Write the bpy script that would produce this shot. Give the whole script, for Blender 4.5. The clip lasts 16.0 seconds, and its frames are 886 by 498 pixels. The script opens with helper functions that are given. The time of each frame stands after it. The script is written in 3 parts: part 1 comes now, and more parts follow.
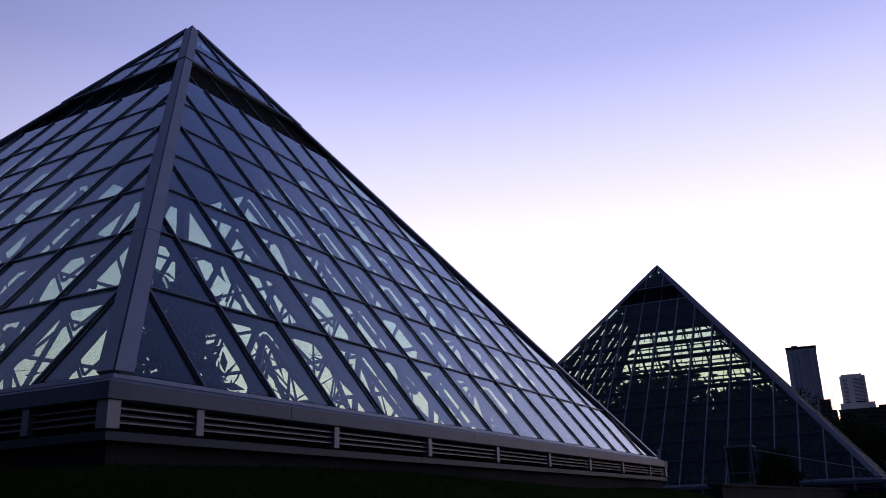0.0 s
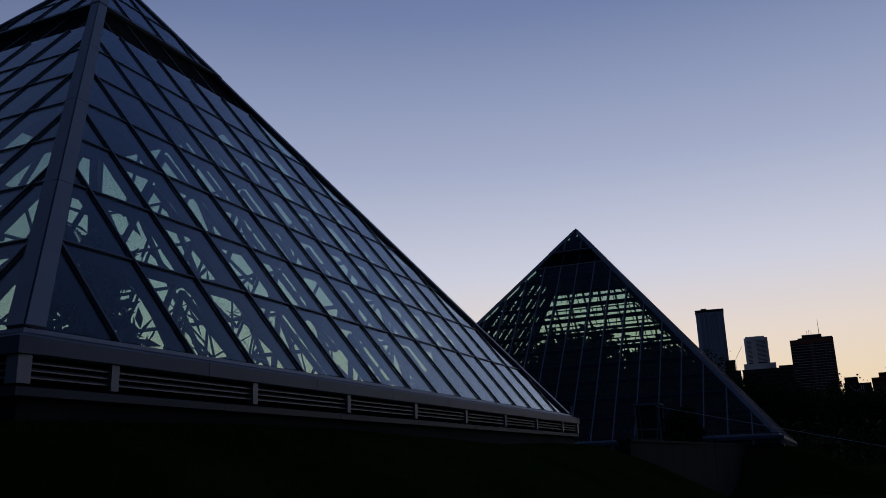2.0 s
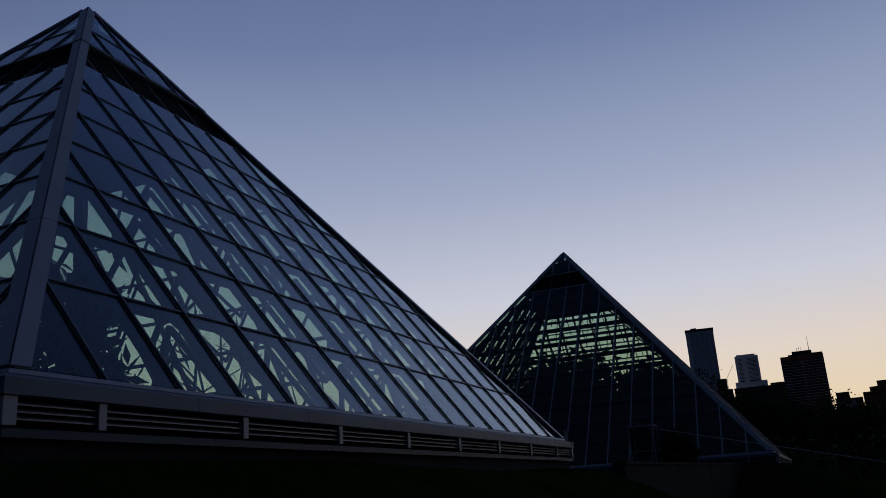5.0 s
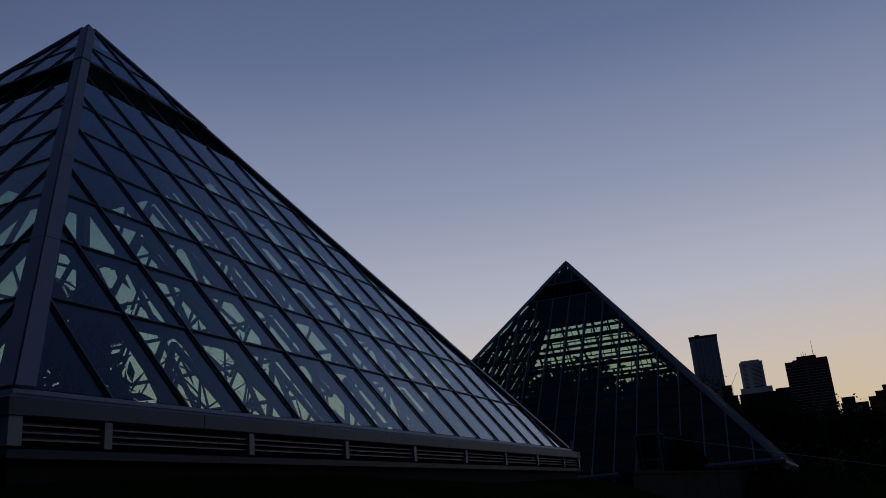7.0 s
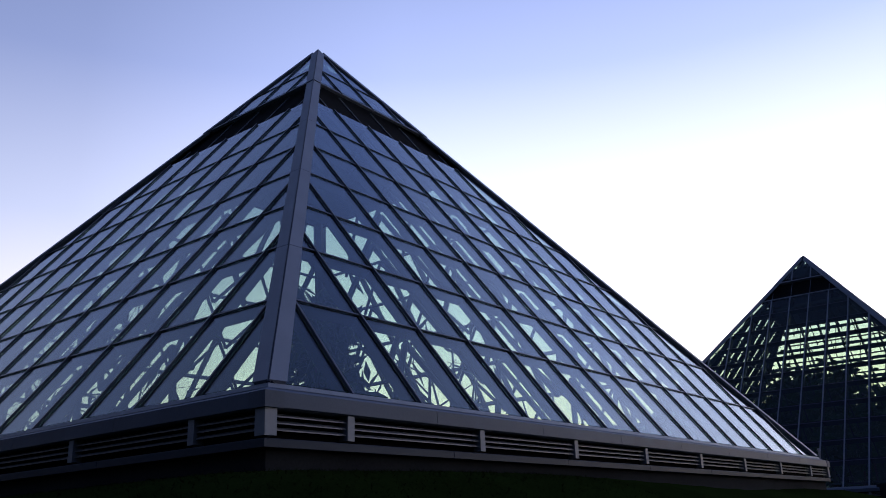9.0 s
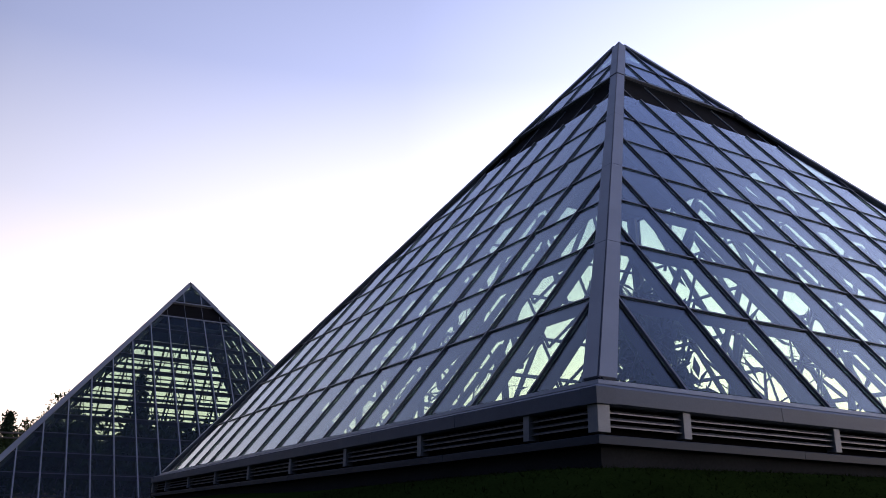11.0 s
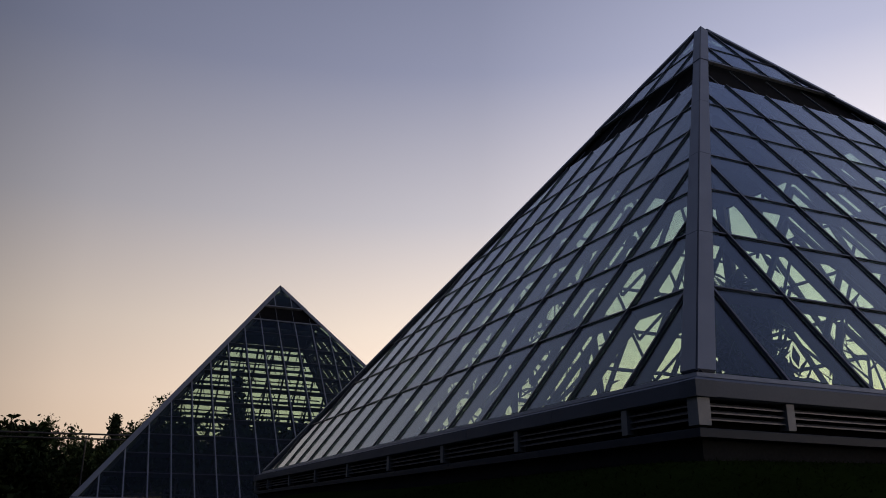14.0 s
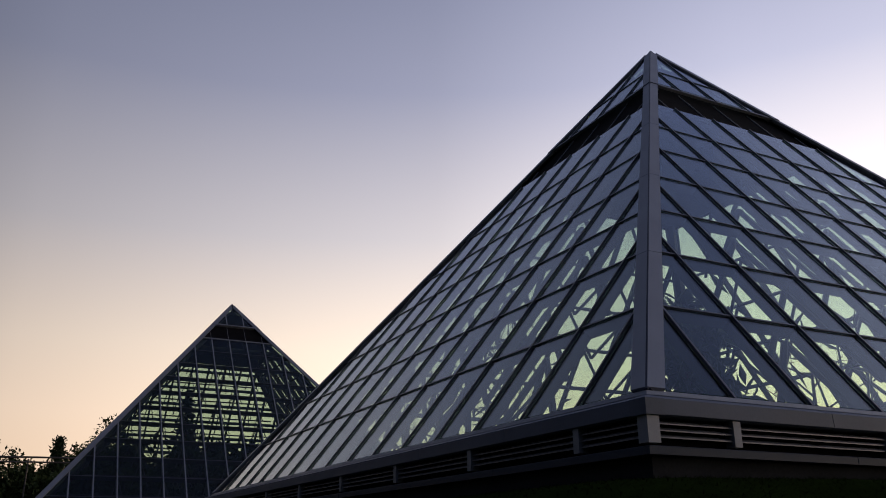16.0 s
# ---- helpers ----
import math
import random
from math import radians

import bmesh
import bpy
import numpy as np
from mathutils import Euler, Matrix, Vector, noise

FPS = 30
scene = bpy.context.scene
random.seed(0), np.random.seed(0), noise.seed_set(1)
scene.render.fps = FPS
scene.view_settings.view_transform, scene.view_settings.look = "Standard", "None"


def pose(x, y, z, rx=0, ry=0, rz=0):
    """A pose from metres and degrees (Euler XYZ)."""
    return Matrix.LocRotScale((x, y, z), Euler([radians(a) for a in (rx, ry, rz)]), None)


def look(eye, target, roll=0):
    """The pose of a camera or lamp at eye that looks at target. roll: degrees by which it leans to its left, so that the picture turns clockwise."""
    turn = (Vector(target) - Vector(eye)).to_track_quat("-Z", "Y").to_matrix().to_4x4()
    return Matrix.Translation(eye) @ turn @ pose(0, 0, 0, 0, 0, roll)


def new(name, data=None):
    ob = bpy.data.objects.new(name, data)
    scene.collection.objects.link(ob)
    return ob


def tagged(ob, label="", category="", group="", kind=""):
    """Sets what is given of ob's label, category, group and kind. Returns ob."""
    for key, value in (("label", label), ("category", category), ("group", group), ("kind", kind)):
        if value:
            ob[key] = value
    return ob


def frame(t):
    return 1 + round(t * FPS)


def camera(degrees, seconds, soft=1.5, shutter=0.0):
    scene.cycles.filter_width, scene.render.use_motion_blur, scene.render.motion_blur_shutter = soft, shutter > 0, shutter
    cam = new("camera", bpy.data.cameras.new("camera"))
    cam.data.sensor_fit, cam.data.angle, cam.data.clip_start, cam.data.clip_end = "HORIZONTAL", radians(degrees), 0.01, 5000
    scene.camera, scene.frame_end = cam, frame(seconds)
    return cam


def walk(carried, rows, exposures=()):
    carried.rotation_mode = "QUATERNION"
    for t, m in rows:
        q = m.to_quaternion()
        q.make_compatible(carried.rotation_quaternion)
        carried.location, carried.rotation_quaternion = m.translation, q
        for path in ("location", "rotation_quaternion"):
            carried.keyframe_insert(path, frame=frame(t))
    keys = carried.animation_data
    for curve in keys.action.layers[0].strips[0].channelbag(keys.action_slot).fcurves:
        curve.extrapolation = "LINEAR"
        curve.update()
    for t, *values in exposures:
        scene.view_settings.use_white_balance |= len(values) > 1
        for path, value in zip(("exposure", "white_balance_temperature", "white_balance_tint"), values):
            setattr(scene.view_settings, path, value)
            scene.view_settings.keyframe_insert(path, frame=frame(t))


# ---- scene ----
cam = camera(55.69, 16.0, soft=0.9)
PATH = (
    (0, -5.907, -7.114, -1.447, -60.910, 17.544, 1.585),
    (0.5, -5.953, -7.141, -1.471, -63.762, 16.102, 1.546),
    (1, -5.968, -7.147, -1.487, -64.679, 14.855, 1.635),
    (1.5, -5.974, -7.139, -1.505, -65.563, 14.467, 1.768),
    (2, -5.985, -7.162, -1.478, -66.323, 14.638, 1.939),
    (2.5, -5.975, -7.153, -1.487, -66.137, 14.598, 2.369),
    (3, -5.990, -7.170, -1.490, -65.643, 14.680, 2.633),
    (3.5, -5.988, -7.158, -1.504, -67.258, 14.402, 3.020),
    (4, -5.993, -7.165, -1.485, -67.889, 14.076, 2.590),
    (4.5, -5.978, -7.163, -1.484, -66.960, 15.726, 3.074),
    (7, -5.951, -7.122, -1.446, -66.266, 17.228, 4.619),
    (7.5, -5.957, -7.124, -1.468, -66.179, 17.136, 4.640),
    (8, -5.973, -7.127, -1.479, -65.731, 17.008, 4.592),
    (8.5, -5.972, -7.120, -1.506, -58.364, 17.816, 3.335),
    (9, -5.921, -7.033, -1.514, -51.487, 18.373, 2.095),
    (9.5, -5.920, -6.923, -1.562, -45.286, 18.810, 1.318),
    (10, -5.873, -6.881, -1.529, -38.968, 18.518, 0.217),
    (12.5, -6.050, -6.968, -1.513, -25.867, 18.732, -0.680),
    (13, -6.075, -6.989, -1.527, -25.975, 18.634, -0.744),
    (13.5, -6.067, -6.986, -1.540, -24.842, 17.839, -1.188),
    (14, -6.081, -6.974, -1.525, -24.214, 18.186, -0.421),
    (14.5, -6.093, -7.000, -1.511, -24.963, 18.425, -0.107),
    (15, -6.095, -7.009, -1.533, -24.942, 18.324, 0.120),
    (15.5, -6.099, -7.015, -1.523, -26.112, 19.176, 0.258),
    (16, -6.101, -7.019, -1.532, -27.245, 19.461, 0.376),
)
EXPOSURES = (
    (0.0, 1.2, 6500, 32), (0.5, 0.2, 6350, 28), (1.0, 0.02, 6150, 20), (1.5, -0.02, 6050, 12), (4.5, -0.05, 6050, 10),
    (7.0, -0.47, 6050, 11), (8.2, -0.47, 6050, 11), (8.5, 0.1, 6250, 9), (9.0, 1.65, 6500, 15), (9.5, 2.35, 6700, 15),
    (10.2, 2.75, 6950, 18), (12.3, 1.6, 8900, 13), (13.0, 1.45, 8800, 13), (14.0, 1.3, 9000, 13), (15.0, 1.3, 9000, 13), (16.0, 1.55, 9400, 13),
)
walk(cam, [(t, pose(x, y, z, 90 + pitch, roll, yaw)) for t, x, y, z, yaw, pitch, roll in PATH], EXPOSURES)

# ---- dusk sky and the last of the sun, low behind the city ----
SUN_AZIMUTH = 84.0
world = bpy.data.worlds.new("dusk")
scene.world = world
world.use_nodes = True
wn, wl = world.node_tree.nodes, world.node_tree.links
sky = wn.new("ShaderNodeTexSky")
sky.sky_type = "NISHITA"
sky.sun_disc = False
sky.sun_elevation = radians(0.3)
sky.sun_rotation = radians(SUN_AZIMUTH)
sky.ozone_density = 2.0
# afterglow: warm along the horizon, blue overhead, fading round to the dark side
tc, sep = wn.new("ShaderNodeTexCoord"), wn.new("ShaderNodeSeparateXYZ")
wl.new(tc.outputs["Generated"], sep.inputs[0])
lift = wn.new("ShaderNodeMath")
lift.operation = "ARCSINE"
wl.new(sep.outputs["Z"], lift.inputs[0])
span = wn.new("ShaderNodeMapRange")
span.inputs["From Min"].default_value, span.inputs["From Max"].default_value = 0.0, radians(90)
wl.new(lift.outputs[0], span.inputs["Value"])
GLOW = ((1.0, (0.86, 0.59, 0.30)), (4.5, (0.88, 0.69, 0.45)), (8.0, (0.82, 0.69, 0.57)), (12.5, (0.64, 0.63, 0.68)),
        (20.0, (0.385, 0.42, 0.545)), (30.0, (0.178, 0.222, 0.37)), (45.0, (0.054, 0.080, 0.180)), (90.0, (0.018, 0.033, 0.082)))
NORTH = ((1.0, (0.79, 0.60, 0.48)), (4.5, (0.80, 0.70, 0.665)), (8.0, (0.77, 0.71, 0.72)), (12.5, (0.645, 0.64, 0.695)),
         (20.0, (0.365, 0.415, 0.565)), (30.0, (0.165, 0.21, 0.37)), (45.0, (0.056, 0.080, 0.170)), (90.0, (0.019, 0.032, 0.076)))
DARK = ((0.0, (0.004, 0.005, 0.008)), (8.0, (0.009, 0.011, 0.016)), (20.0, (0.016, 0.021, 0.036)), (45.0, (0.019, 0.032, 0.072)), (90.0, (0.018, 0.032, 0.08)))


def sky_ramp(stops):
    node = wn.new("ShaderNodeValToRGB")
    while len(node.color_ramp.elements) < len(stops):
        node.color_ramp.elements.new(0.5)
    for e, (deg, c) in zip(node.color_ramp.elements, stops):
        e.position, e.color = deg / 90, (*c, 1)
    wl.new(span.outputs[0], node.inputs[0])
    return node


glow, north, night = sky_ramp(GLOW), sky_ramp(NORTH), sky_ramp(DARK)
side = wn.new("ShaderNodeVectorMath")
side.operation = "DOT_PRODUCT"
level, unit = wn.new("ShaderNodeVectorMath"), wn.new("ShaderNodeVectorMath")
level.operation, unit.operation = "MULTIPLY", "NORMALIZE"
level.inputs[1].default_value = (1, 1, 0)
wl.new(tc.outputs["Generated"], level.inputs[0])
wl.new(level.outputs[0], unit.inputs[0])
wl.new(unit.outputs[0], side.inputs[0])
side.inputs[1].default_value = (math.sin(radians(80)), math.cos(radians(80)), 0)
half_turn = wn.new("ShaderNodeMath")
half_turn.operation = "MULTIPLY_ADD"
half_turn.inputs[1].default_value = half_turn.inputs[2].default_value = 0.5
wl.new(side.outputs["Value"], half_turn.inputs[0])
fade = wn.new("ShaderNodeValToRGB")
FADE = ((-0.5, 0.0), (-0.1, 0.04), (0.17, 0.30), (0.6, 0.54), (0.86, 0.93), (1.0, 1.0))
while len(fade.color_ramp.elements) < len(FADE):
    fade.color_ramp.elements.new(0.5)
for e, (dot, f) in zip(fade.color_ramp.elements, FADE):
    e.position, e.color = dot / 2 + 0.5, (f, f, f, 1)
wl.new(half_turn.outputs[0], fade.inputs[0])
toned = wn.new("ShaderNodeMix")
toned.data_type = "RGBA"
toned.clamp_factor = False
wl.new(fade.outputs[0], toned.inputs[0])
wl.new(night.outputs[0], toned.inputs[6])
ember, eastern = wn.new("ShaderNodeMix"), wn.new("ShaderNodeMapRange")
ember.data_type = "RGBA"
eastern.inputs["From Min"].default_value, eastern.inputs["From Max"].default_value = 0.55, 0.95
wl.new(side.outputs["Value"], eastern.inputs["Value"])
wl.new(eastern.outputs[0], ember.inputs[0])
wl.new(north.outputs[0], ember.inputs[6])
wl.new(glow.outputs[0], ember.inputs[7])
wl.new(ember.outputs[2], toned.inputs[7])
dim = wn.new("ShaderNodeVectorMath")
dim.operation = "MULTIPLY_ADD"
wl.new(sky.outputs[0], dim.inputs[0])
dim.inputs[1].default_value = (0.004, 0.004, 0.004)
wl.new(toned.outputs[2], dim.inputs[2])
wl.new(dim.outputs[0], wn["Background"].inputs[0])
wn["Background"].inputs[1].default_value = 1.0
sun = new("sun", bpy.data.lights.new("sun", "SUN"))
sun.data.energy, sun.data.angle, sun.data.color = 0.02, radians(12), (1.0, 0.72, 0.5)
sun.matrix_world = look((60 * math.sin(radians(SUN_AZIMUTH)), 60 * math.cos(radians(SUN_AZIMUTH)), 5.0), (0, 0, 0))


# ---- materials ----
def material(name, colour, rough=0.6, metal=0.0, scale=3.0, vary=0.15, bump=0.1, fine=60.0, spec=0.5, random_vary=0.0):
    """A painted, cast or grown surface: colour broken up at two scales, with fine relief."""
    m = bpy.data.materials.new(name)
    m.use_nodes = True
    n, l = m.node_tree.nodes, m.node_tree.links
    b = n["Principled BSDF"]
    tc = n.new("ShaderNodeTexCoord")
    big, small = n.new("ShaderNodeTexNoise"), n.new("ShaderNodeTexNoise")
    big.inputs["Scale"].default_value, big.inputs["Detail"].default_value = scale, 5
    small.inputs["Scale"].default_value, small.inputs["Detail"].default_value = fine, 3
    for t in (big, small):
        l.new(tc.outputs["Object"], t.inputs["Vector"])
    add = n.new("ShaderNodeMath")
    add.operation = "MULTIPLY_ADD"
    l.new(small.outputs["Fac"], add.inputs[0])
    add.inputs[1].default_value = 0.5
    l.new(big.outputs["Fac"], add.inputs[2])
    last = add.outputs[0]
    if random_vary:
        info, mad = n.new("ShaderNodeObjectInfo"), n.new("ShaderNodeMath")
        mad.operation = "MULTIPLY_ADD"
        l.new(info.outputs["Random"], mad.inputs[0])
        mad.inputs[1].default_value = random_vary
        l.new(last, mad.inputs[2])
        last = mad.outputs[0]
    ramp = n.new("ShaderNodeMapRange")
    ramp.inputs["From Min"].default_value, ramp.inputs["From Max"].default_value = 0.45, 1.05
    ramp.inputs["To Min"].default_value, ramp.inputs["To Max"].default_value = 1 - vary, 1 + vary
    l.new(last, ramp.inputs["Value"])
    mul = n.new("ShaderNodeVectorMath")
    mul.operation = "SCALE"
    mul.inputs[0].default_value = colour
    l.new(ramp.outputs[0], mul.inputs["Scale"])
    l.new(mul.outputs[0], b.inputs["Base Color"])
    b.inputs["Roughness"].default_value, b.inputs["Metallic"].default_value = rough, metal
    b.inputs["Specular IOR Level"].default_value = spec
    if bump:
        bp = n.new("ShaderNodeBump")
        bp.inputs["Strength"].default_value, bp.inputs["Distance"].default_value = bump, 0.02
        l.new(add.outputs[0], bp.inputs["Height"])
        l.new(bp.outputs[0], b.inputs["Normal"])
    return m


def glass(name, tint, ior, gloss_tint, wave=0.02):
    """A coated pane: clear, tinted, and glossy by Fresnel, with the faint waviness of float glass."""
    m = bpy.data.materials.new(name)
    m.use_nodes = True
    n, l = m.node_tree.nodes, m.node_tree.links
    n.remove(n["Principled BSDF"])
    clear, shine, mix, fres = n.new("ShaderNodeBsdfTransparent"), n.new("ShaderNodeBsdfGlossy"), n.new("ShaderNodeMixShader"), n.new("ShaderNodeLayerWeight")
    clear.inputs[0].default_value = (*tint, 1)
    shine.inputs["Color"].default_value = (*gloss_tint, 1)
    shine.inputs["Roughness"].default_value = 0.03
    fres.inputs["Blend"].default_value = 0.5
    power, curve = n.new("ShaderNodeMath"), n.new("ShaderNodeMath")
    power.operation, curve.operation = "POWER", "MULTIPLY_ADD"
    power.inputs[1].default_value = 4.6
    f0 = ((ior - 1) / (ior + 1)) ** 2
    curve.inputs[1].default_value, curve.inputs[2].default_value = 1 - f0, f0
    l.new(fres.outputs["Facing"], power.inputs[0])
    l.new(power.outputs[0], curve.inputs[0])
    tc, wob, bp = n.new("ShaderNodeTexCoord"), n.new("ShaderNodeTexNoise"), n.new("ShaderNodeBump")
    wob.inputs["Scale"].default_value = 0.8
    l.new(tc.outputs["Object"], wob.inputs["Vector"])
    bp.inputs["Strength"].default_value, bp.inputs["Distance"].default_value = wave, 0.1
    l.new(wob.outputs["Fac"], bp.inputs["Height"])
    l.new(bp.outputs[0], shine.inputs["Normal"])
    l.new(curve.outputs[0], mix.inputs[0])
    l.new(clear.outputs[0], mix.inputs[1])
    l.new(shine.outputs[0], mix.inputs[2])
    l.new(mix.outputs[0], n["Material Output"].inputs[0])
    return m


GLASS = glass("coated_glass", (0.735, 0.82, 0.77), 1.34, (0.735, 0.80, 0.905))
# ledge and apex metal, set much darker than hip and fascia metal
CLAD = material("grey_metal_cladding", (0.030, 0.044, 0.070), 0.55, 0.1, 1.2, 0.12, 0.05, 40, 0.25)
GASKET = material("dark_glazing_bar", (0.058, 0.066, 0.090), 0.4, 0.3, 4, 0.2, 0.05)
HIP = material("hip_cladding", (0.19, 0.212, 0.255), 0.5, 0.15, 1.2, 0.12, 0.05, 40)
STEEL = material("dark_steel", (0.035, 0.036, 0.04), 0.6, 0.2, 2, 0.2, 0.05)
# near-black colour that stands for shade in openings and recesses
SHADE_BLACK = material("black_backing", (0.009, 0.009, 0.010), 0.95, 0.0, 3, 0.3, 0.2, 60.0, 0.05)
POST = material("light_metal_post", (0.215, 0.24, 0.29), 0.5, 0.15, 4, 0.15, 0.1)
FASCIA = material("blue_grey_fascia", (0.085, 0.110, 0.160), 0.55, 0.1, 1.2, 0.16, 0.05, 40, 0.3)
SLAT = material("louvre_slat", (0.16, 0.17, 0.20), 0.45, 0.4, 5, 0.15, 0.05)
# concrete darkened so its colour carries the plinth's shade
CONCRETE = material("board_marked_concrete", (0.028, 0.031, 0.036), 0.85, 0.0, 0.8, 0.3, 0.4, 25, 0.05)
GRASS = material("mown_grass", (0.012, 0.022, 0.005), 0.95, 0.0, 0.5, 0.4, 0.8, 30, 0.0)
LEAF = material("leaf", (0.030, 0.048, 0.018), 0.8, 0.0, 0.6, 0.4, 0.0, 8, 0.1)
SOIL = material("soil", (0.03, 0.024, 0.018), 0.95, 0.0, 1, 0.4, 0.8, 12)
BARK = material("bark", (0.10, 0.075, 0.055), 0.9, 0.0, 2, 0.35, 0.6, 18)


# ---- mesh helpers ----
def part(name, bm, mat, parent, label="", kind=""):
    me = bpy.data.meshes.new(name)
    bm.normal_update()
    bm.to_mesh(me)
    bm.free()
    me.materials.append(mat)
    ob = new(name, me)
    ob.parent = parent
    return tagged(ob, label, kind=kind)


def thing(name, m, label, category, group="", kind=""):
    ob = new(name)
    ob.matrix_world = m
    return tagged(ob, label, category, group, kind)


def prism(bm, low, high):
    """A closed solid between two matching rings of points."""
    a, b = [bm.verts.new(p) for p in low], [bm.verts.new(p) for p in high]
    bm.faces.new(a[::-1])
    bm.faces.new(b)
    k = len(a)
    for i in range(k):
        bm.faces.new((a[i], a[(i + 1) % k], b[(i + 1) % k], b[i]))


def box(bm, x0, x1, y0, y1, z0, z1):
    prism(bm, [(x0, y0, z0), (x1, y0, z0), (x1, y1, z0), (x0, y1, z0)], [(x0, y0, z1), (x1, y0, z1), (x1, y1, z1), (x0, y1, z1)])


def rod(bm, p, q, r, sides=6, r2=None):
    p, q = Vector(p), Vector(q)
    m = (q - p).to_track_quat("Z", "Y").to_matrix()
    ring = [m @ Vector((math.cos(a), math.sin(a), 0)) for a in (2 * math.pi * i / sides for i in range(sides))]
    prism(bm, [p + v * r for v in ring], [q + v * (r if r2 is None else r2) for v in ring])


def clip(poly, a, b, c):
    """The part of a flat polygon with a*u + b*w + c >= 0."""
    out = []
    for i, p in enumerate(poly):
        q = poly[(i + 1) % len(poly)]
        dp, dq = a * p[0] + b * p[1] + c, a * q[0] + b * q[1] + c
        if dp >= 0:
            out.append(p)
        if dp * dq < 0:
            t = dp / (dp - dq)
            out.append((p[0] + t * (q[0] - p[0]), p[1] + t * (q[1] - p[1])))
    return out


# ---- glass pyramids ----
class Side:
    """One of four faces of a pyramid: u along its foot, w up its slope, n outwards."""

    def __init__(self, length, height, turn):
        self.L, self.h, self.H = length, length / 2, height
        self.W = math.hypot(self.h, height)
        self.turn = Matrix.Rotation(radians(90 * turn), 3, "Z")

    def at(self, u, w, n=0.0):
        s, c = self.H / self.W, self.h / self.W
        return self.turn @ Vector((u - self.h, w * c - n * s - self.h, w * s + n * c))

    def inside(self, poly, edge):
        """Cut a polygon to the face, short of its hips by edge."""
        k = self.h / self.W
        poly = clip(poly, 1, -k, -edge)
        return clip(poly, -1, -k, self.L - edge)

    def slab(self, bm, poly, n0, n1):
        if len(poly) >= 3:
            prism(bm, [self.at(u, w, n0) for u, w in poly], [self.at(u, w, n1) for u, w in poly])

    def folded(self, bm, poly, n0, n1):
        """A slab along a hip whose inner edge runs out to the ridge, mitred with its neighbour."""
        rings = []
        for n in (n0, n1):
            ring = []
            for u, w in poly:
                line = w * self.h / self.W
                if abs(u - line) < 0.03:
                    u = line - n * self.H / self.W + 0.016
                elif abs(self.L - u - line) < 0.03:
                    u = self.L - line + n * self.H / self.W - 0.016
                ring.append(self.at(u, w, n))
            rings.append(ring)
        prism(bm, *rings)

    def bar(self, bm, u0, u1, w0, w1, n0, n1, edge):
        self.slab(bm, self.inside([(u0, w0), (u1, w0), (u1, w1), (u0, w1)], edge), n0, n1)


def ring(bm, side, profile):
    """A profile of (out, z) run along a face's foot, mitred at the corners."""
    h = side.h
    prism(bm, [side.turn @ Vector((-h - o, -h - o, z)) for o, z in profile], [side.turn @ Vector((h + o, -h - o, z)) for o, z in profile])


def panels(side, profile, count, name, mat, root, label):
    """The same run, cut into panels with open joints; the end panels are mitred."""
    h = side.h
    for i in range(count):
        bm = bmesh.new()
        a, b = -h + 2 * h * i / count + 0.005, -h + 2 * h * (i + 1) / count - 0.005
        prism(bm, [side.turn @ Vector((-h - o if i == 0 else a, -h - o, z)) for o, z in profile],
              [side.turn @ Vector((h + o if i == count - 1 else b, -h - o, z)) for o, z in profile])
        part(name, bm, mat, root, label)


